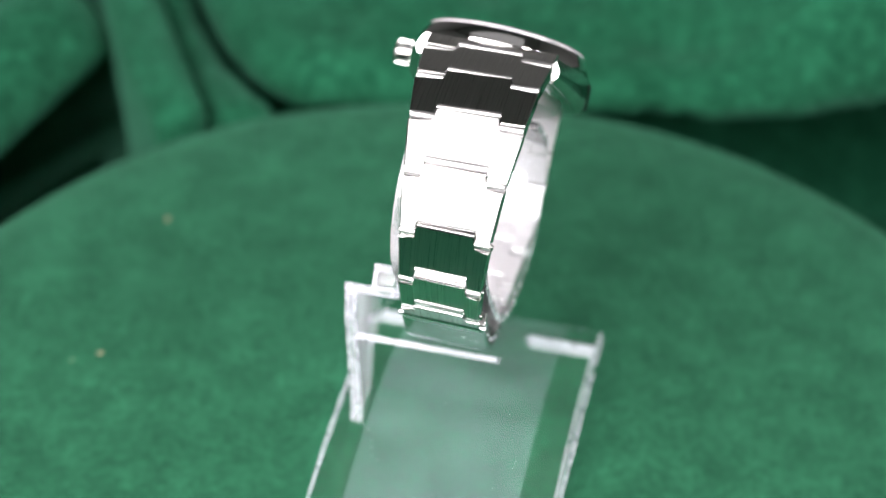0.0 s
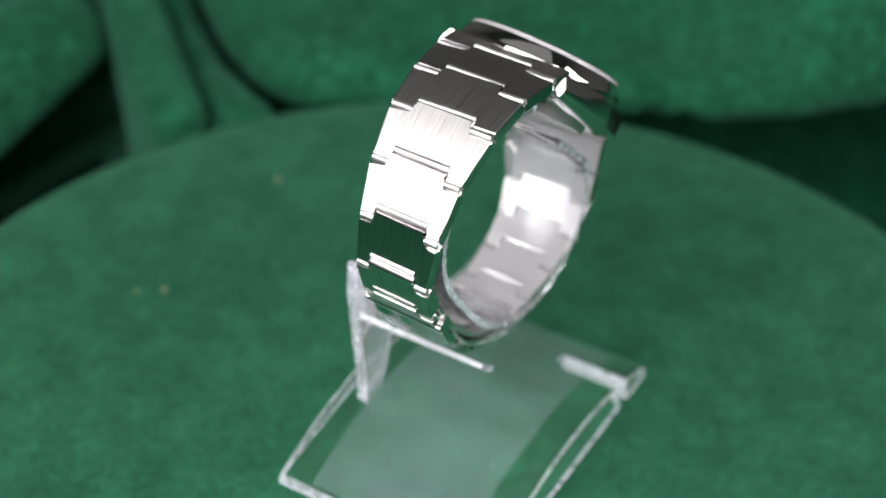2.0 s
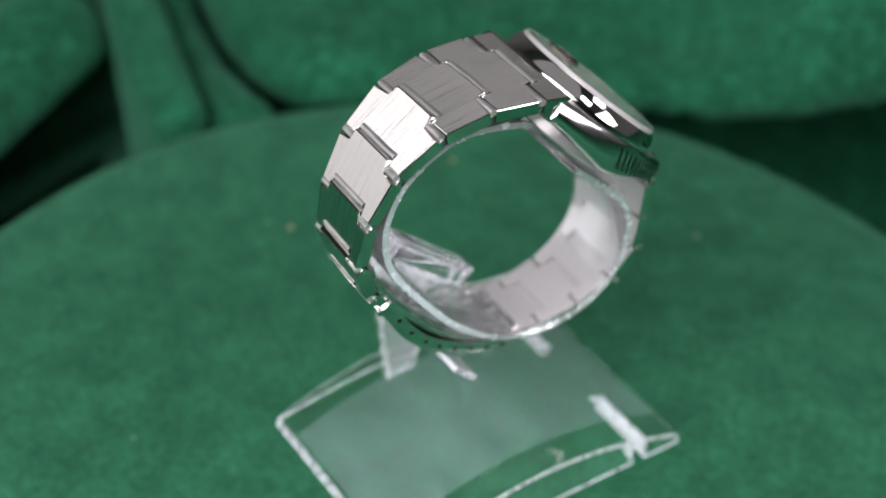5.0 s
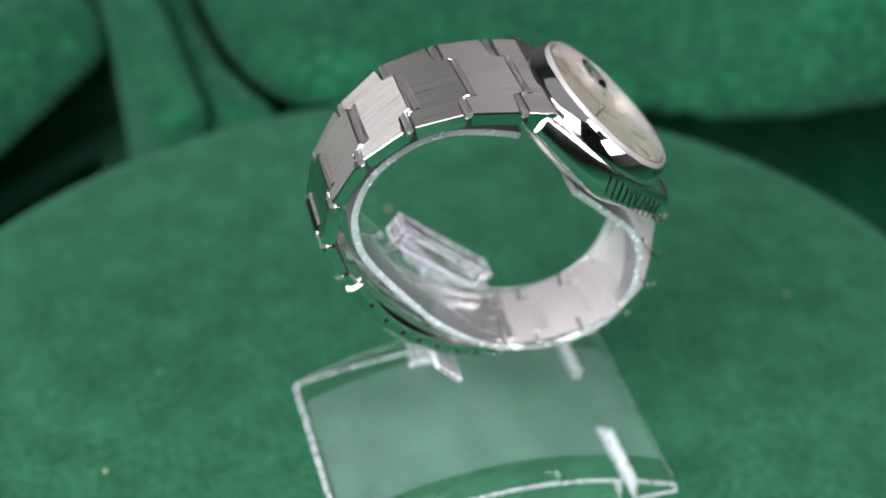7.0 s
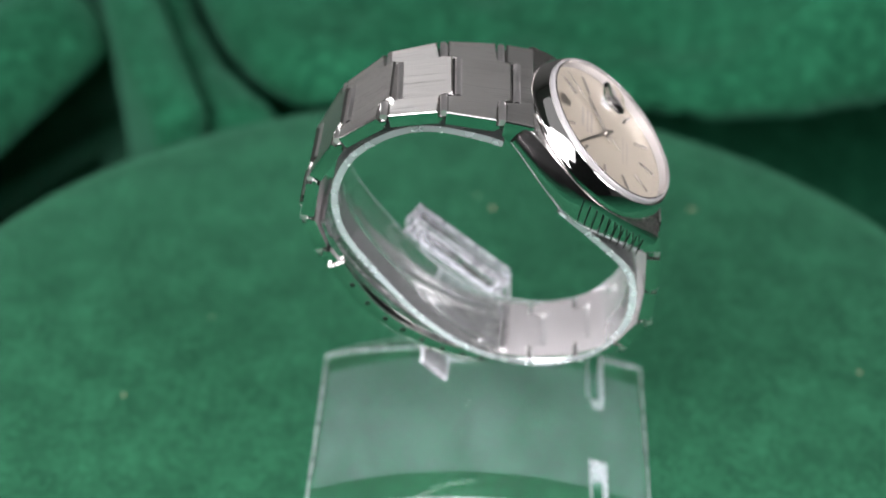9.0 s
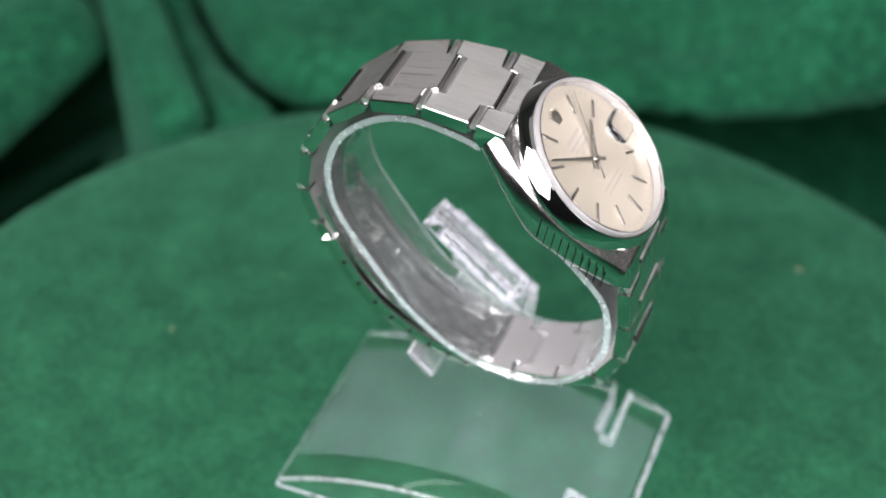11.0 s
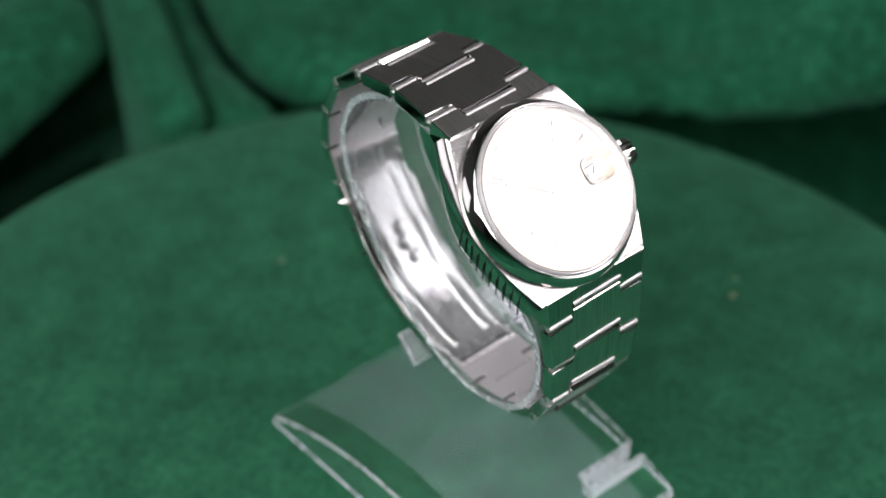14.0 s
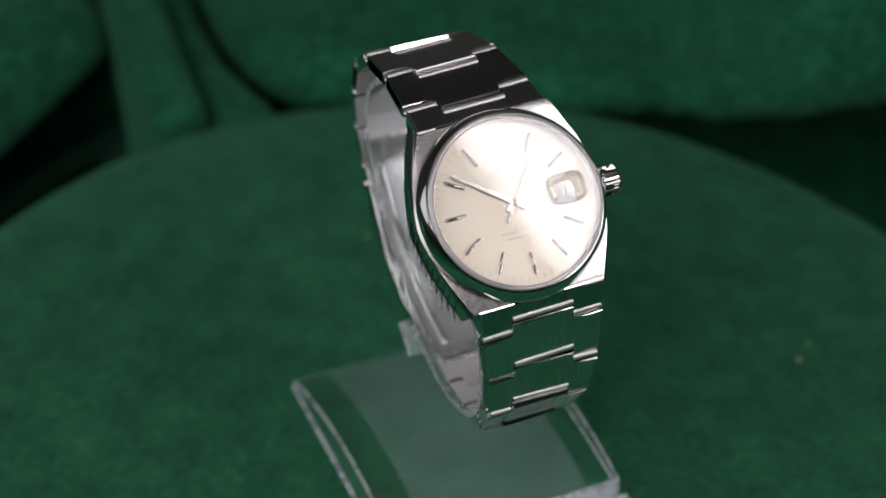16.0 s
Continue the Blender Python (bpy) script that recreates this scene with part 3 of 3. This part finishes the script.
def build_head(watch):
    # case
    bm = bmesh.new()
    levels = [(-7.6, 2.1), (-7.2, 1.4), (-6.5, 0.75), (-5.3, 0.28), (-4.0, 0.05), (-2.8, 0.0), (-1.5, 0.02), (-0.7, 0.15), (-0.1, 0.38)]
    out = barrel(14.9, 18.3, 19.3, 24)

    def flank(x, y, z, inset):
        """Towards the lugs the flank grows shallower and leans back into a wide polished chamfer."""
        lug = min(max((abs(y) - 1.0) / 15.0, 0), 1)
        lean = 1.45 * lug * max(0.0, 1 + z / 4.4)
        return bm.verts.new((x - math.copysign(inset + lean, x), y * (1 if z > -7 else 0.97), z * (1 - 0.28 * lug) if z < -0.5 else z))

    rings = [[flank(x, y, z, inset) for x, y in out] for z, inset in levels]
    n = len(out)
    for r0, r1 in zip(rings, rings[1:]):
        for i in range(n):
            bm.faces.new((r0[i], r0[(i + 1) % n], r1[(i + 1) % n], r1[i]))
    bm.faces.new(rings[-1])
    bm.faces.new(list(reversed(rings[0])))
    top = [e for e in bm.edges if all(abs(v.co.z + 0.1) < 1e-6 for v in e.verts)]
    soften(bm, top, 0.3, 3)
    paint_tops(bm, Vector((0, 0, 1)), 1)
    case = part("case", bm, [CASE_POLISH, BRUSHED_CASE], watch, "steel barrel case with brushed top and polished flanks", HEAD, flat=20)
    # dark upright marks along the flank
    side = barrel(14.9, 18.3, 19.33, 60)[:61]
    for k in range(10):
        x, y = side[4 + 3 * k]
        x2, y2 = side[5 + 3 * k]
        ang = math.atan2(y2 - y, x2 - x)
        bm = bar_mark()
        part("flank_mark", bm, [SHADE_MARK_STEEL], case, "thin dark upright mark on the flank", HEAD @ Matrix.Translation((-x, y, 0)) @ Matrix.Rotation(-ang, 4, "Z") @ Matrix.Translation((0, 0, -3.0)))
    bm = turned([(0, -8.9), (12.6, -8.9), (13.8, -8.3), (14.2, -6.2), (0, -6.2)], 72)
    part("case_back", bm, [INNER], watch, "satin steel case back", HEAD)
    # bezel
    bm = turned([(16.2, 0.0), (18.35, 0.0), (18.48, 0.12), (18.5, 0.5), (18.47, 0.85), (18.4, 1.1), (17.3, 3.4), (17.1, 3.58), (16.8, 3.62), (16.2, 3.55)], 128)
    part("bezel", bm, [POLISHED], watch, "smooth polished domed steel bezel", HEAD)
    bm = turned([(15.9, 1.7), (16.75, 1.7), (16.75, 4.0), (16.65, 4.3), (16.4, 4.5), (16.1, 4.45), (15.9, 3.4)], 128)
    part("crystal_rim", bm, [RIM_GLASS], watch, "bright bevelled crystal rim", HEAD)
    # crystal with its date lens
    bm = turned([(0, 3.6), (15.95, 3.6), (16.0, 4.35), (15.85, 4.45), (0, 4.45)], 96)
    crystal = part("crystal", bm, [GLASS], watch, "flat clear watch crystal", HEAD)
    crystal.visible_shadow = False
    bm = bmesh.new()
    rows = []
    m, q = 24, 7
    for j in range(q + 1):
        f = j / q
        ring = []
        for i in range(m):
            a = 2 * math.pi * i / m
            sx = math.copysign(abs(math.cos(a)) ** 0.6, math.cos(a)) * 3.9
            sy = math.copysign(abs(math.sin(a)) ** 0.6, math.sin(a)) * 3.0
            r = math.sin(f * math.pi / 2)
            ring.append(bm.verts.new((sx * r, sy * r, 1.1 * math.sqrt(max(0, 1 - r ** 2.5)) if j < q else 0)))
        rows.append(ring)
    for j in range(q):
        for i in range(m):
            bm.faces.new((rows[j][i], rows[j][(i + 1) % m], rows[j + 1][(i + 1) % m], rows[j + 1][i]))
    bm.faces.new(rows[q])
    bmesh.ops.remove_doubles(bm, verts=bm.verts, dist=1e-4)
    lens = part("date_lens", bm, [GLASS], crystal, "raised magnifying date lens", HEAD @ Matrix.Translation((9.9, 0, 4.47)))
    lens.visible_shadow = False
    # dial
    bm = turned([(0, 0.6), (16.2, 0.6), (16.2, 1.6), (0, 1.6)], 96)
    dial = part("dial", bm, [DIAL], watch, "silver sunburst dial", HEAD)
    for h in range(12):
        if h in (0, 3):
            continue
        bm = box(-0.32, 0.32, 9.7, 13.9, 1.6, 2.0, 0.12)
        part("hour_marker", bm, [HAND], dial, "polished steel baton hour marker", HEAD @ Matrix.Rotation(radians(-30 * h), 4, "Z"))
    for k in range(60):
        bm = box(-0.06, 0.06, 14.15 if k % 5 else 14.0, 15.0, 1.6, 1.615, 0)
        part("minute_tick", bm, [PRINT], dial, "", HEAD @ Matrix.Rotation(radians(-6 * k), 4, "Z"), smooth=False)
    # applied emblem as a plain fan shape
    fan = [(-0.8, 9.9), (0.8, 9.9), (1.0, 10.7), (1.9, 12.6), (1.0, 11.5), (0.95, 13.2), (0.4, 11.7), (0, 13.5), (-0.4, 11.7), (-0.95, 13.2), (-1.0, 11.5), (-1.9, 12.6), (-1.0, 10.7)]
    part("emblem", prism(fan, 1.6, 1.9, 0.1, 1), [HAND], dial, "applied steel emblem as plain fan shape", HEAD)
    # printed lines as plain bars
    for y, w, h in ((6.2, 2.9, 0.75), (4.85, 3.6, 0.5), (3.75, 3.2, 0.6), (-5.3, 4.2, 0.3), (-6.4, 3.4, 0.3)):
        x = -w
        rnd = random.Random(int(y * 10))
        while x < w:
            step = rnd.uniform(0.42, 0.62)
            bm = box(x, min(x + step * 0.62, w), y - h / 2, y + h / 2, 1.6, 1.612, 0)
            part("print_bar", bm, [PRINT], dial, "", HEAD, smooth=False)
            x += step
    bm = box(8.9, 11.9, -1.25, 1.25, 1.6, 1.63, 0.0)
    part("date_window", bm, [DATE_WHITE], dial, "white date disc in its window", HEAD)
    text = bpy.data.curves.new("date_numeral", "FONT")
    text.body, text.size, text.align_x, text.align_y = "7", 2.4, "CENTER", "CENTER"
    t_ob = bpy.data.objects.new("date_numeral", text)
    me = bpy.data.meshes.new_from_object(t_ob)
    bpy.data.objects.remove(t_ob)
    bm = bmesh.new()
    bm.from_mesh(me)
    part("date_numeral", bm, [BLACK_INK], dial, "black date numeral 7", HEAD @ Matrix.Translation((10.4, 0, 1.66)), smooth=False)
    # hour, minute and second pointers
    hour = [(-0.55, -2.2), (0.55, -2.2), (0.6, 1), (0.42, 8.4), (0, 9.0), (-0.42, 8.4), (-0.6, 1)]
    minute = [(-0.38, -2.6), (0.38, -2.6), (0.4, 1), (0.26, 12.4), (0, 13.0), (-0.26, 12.4), (-0.4, 1)]
    second = [(-0.2, -4.3), (0.2, -4.3), (0.1, 14.4), (-0.1, 14.4)]
    for name, poly, z, ang in (("hour_hand", hour, 1.95, 53.6), ("minute_hand", minute, 2.2, 306.8), ("second_hand", second, 2.42, 37.0)):
        part(name, prism(poly, z, z + 0.16, 0.06, 1), [HAND], watch, "slim polished steel " + name.replace("_", " "), HEAD @ Matrix.Rotation(radians(-ang), 4, "Z"))
    bm = turned([(0, 1.6), (0.75, 1.6), (0.75, 2.6), (0.5, 2.7), (0, 2.7)], 24)
    part("hand_hub", bm, [HAND], watch, "", HEAD)
    # crown
    bm = turned([(0, 0), (2.6, 0), (2.9, 0.3), (2.9, 3.2), (2.5, 3.7), (1.2, 3.9), (0, 3.9)], 88, lambda k: 0.0 if k % 4 < 2 else -0.3)
    part("winding_crown", bm, [POLISHED], watch, "fluted steel winding crown", HEAD @ Matrix.Translation((18.9, 0, -2.3)) @ Matrix.Rotation(radians(90), 4, "Y"))
    bm = turned([(0, 0), (1.9, 0), (1.9, 1.6), (0, 1.6)], 32)
    part("crown_tube", bm, [POLISHED], watch, "", HEAD @ Matrix.Translation((18.0, 0, -2.3)) @ Matrix.Rotation(radians(90), 4, "Y"))


def build_watch():
    watch = thing("wristwatch", "steel wristwatch with silver dial and integrated bracelet on acrylic stand", "wristwatch")
    build_head(watch)
    build_bracelet(watch)
    build_clasp(watch)
    return watch


watch = build_watch()


# ------------------------------------------------------------------ the turning turntable and what it carries
TURN = [0.0, -8.79, -17.43, -26.0, -34.56, -43.19, -51.9, -60.73, -69.69, -78.77, -87.94, -97.18, -106.44, -115.65, -124.73, -133.59, -142.2]


def motions():
    walk(turntable, [(t, pose(0, 0, 0, 0, 0, a)) for t, a in enumerate(TURN)])
    walk(stand, [(t, pose(0, 0, 0, 0, 0, a - 12.0)) for t, a in enumerate(TURN)])
    walk(watch, [(t, pose(0, 0, 0, 0, 0, a - 12.0) @ LEAN_M) for t, a in enumerate(TURN)])


motions()
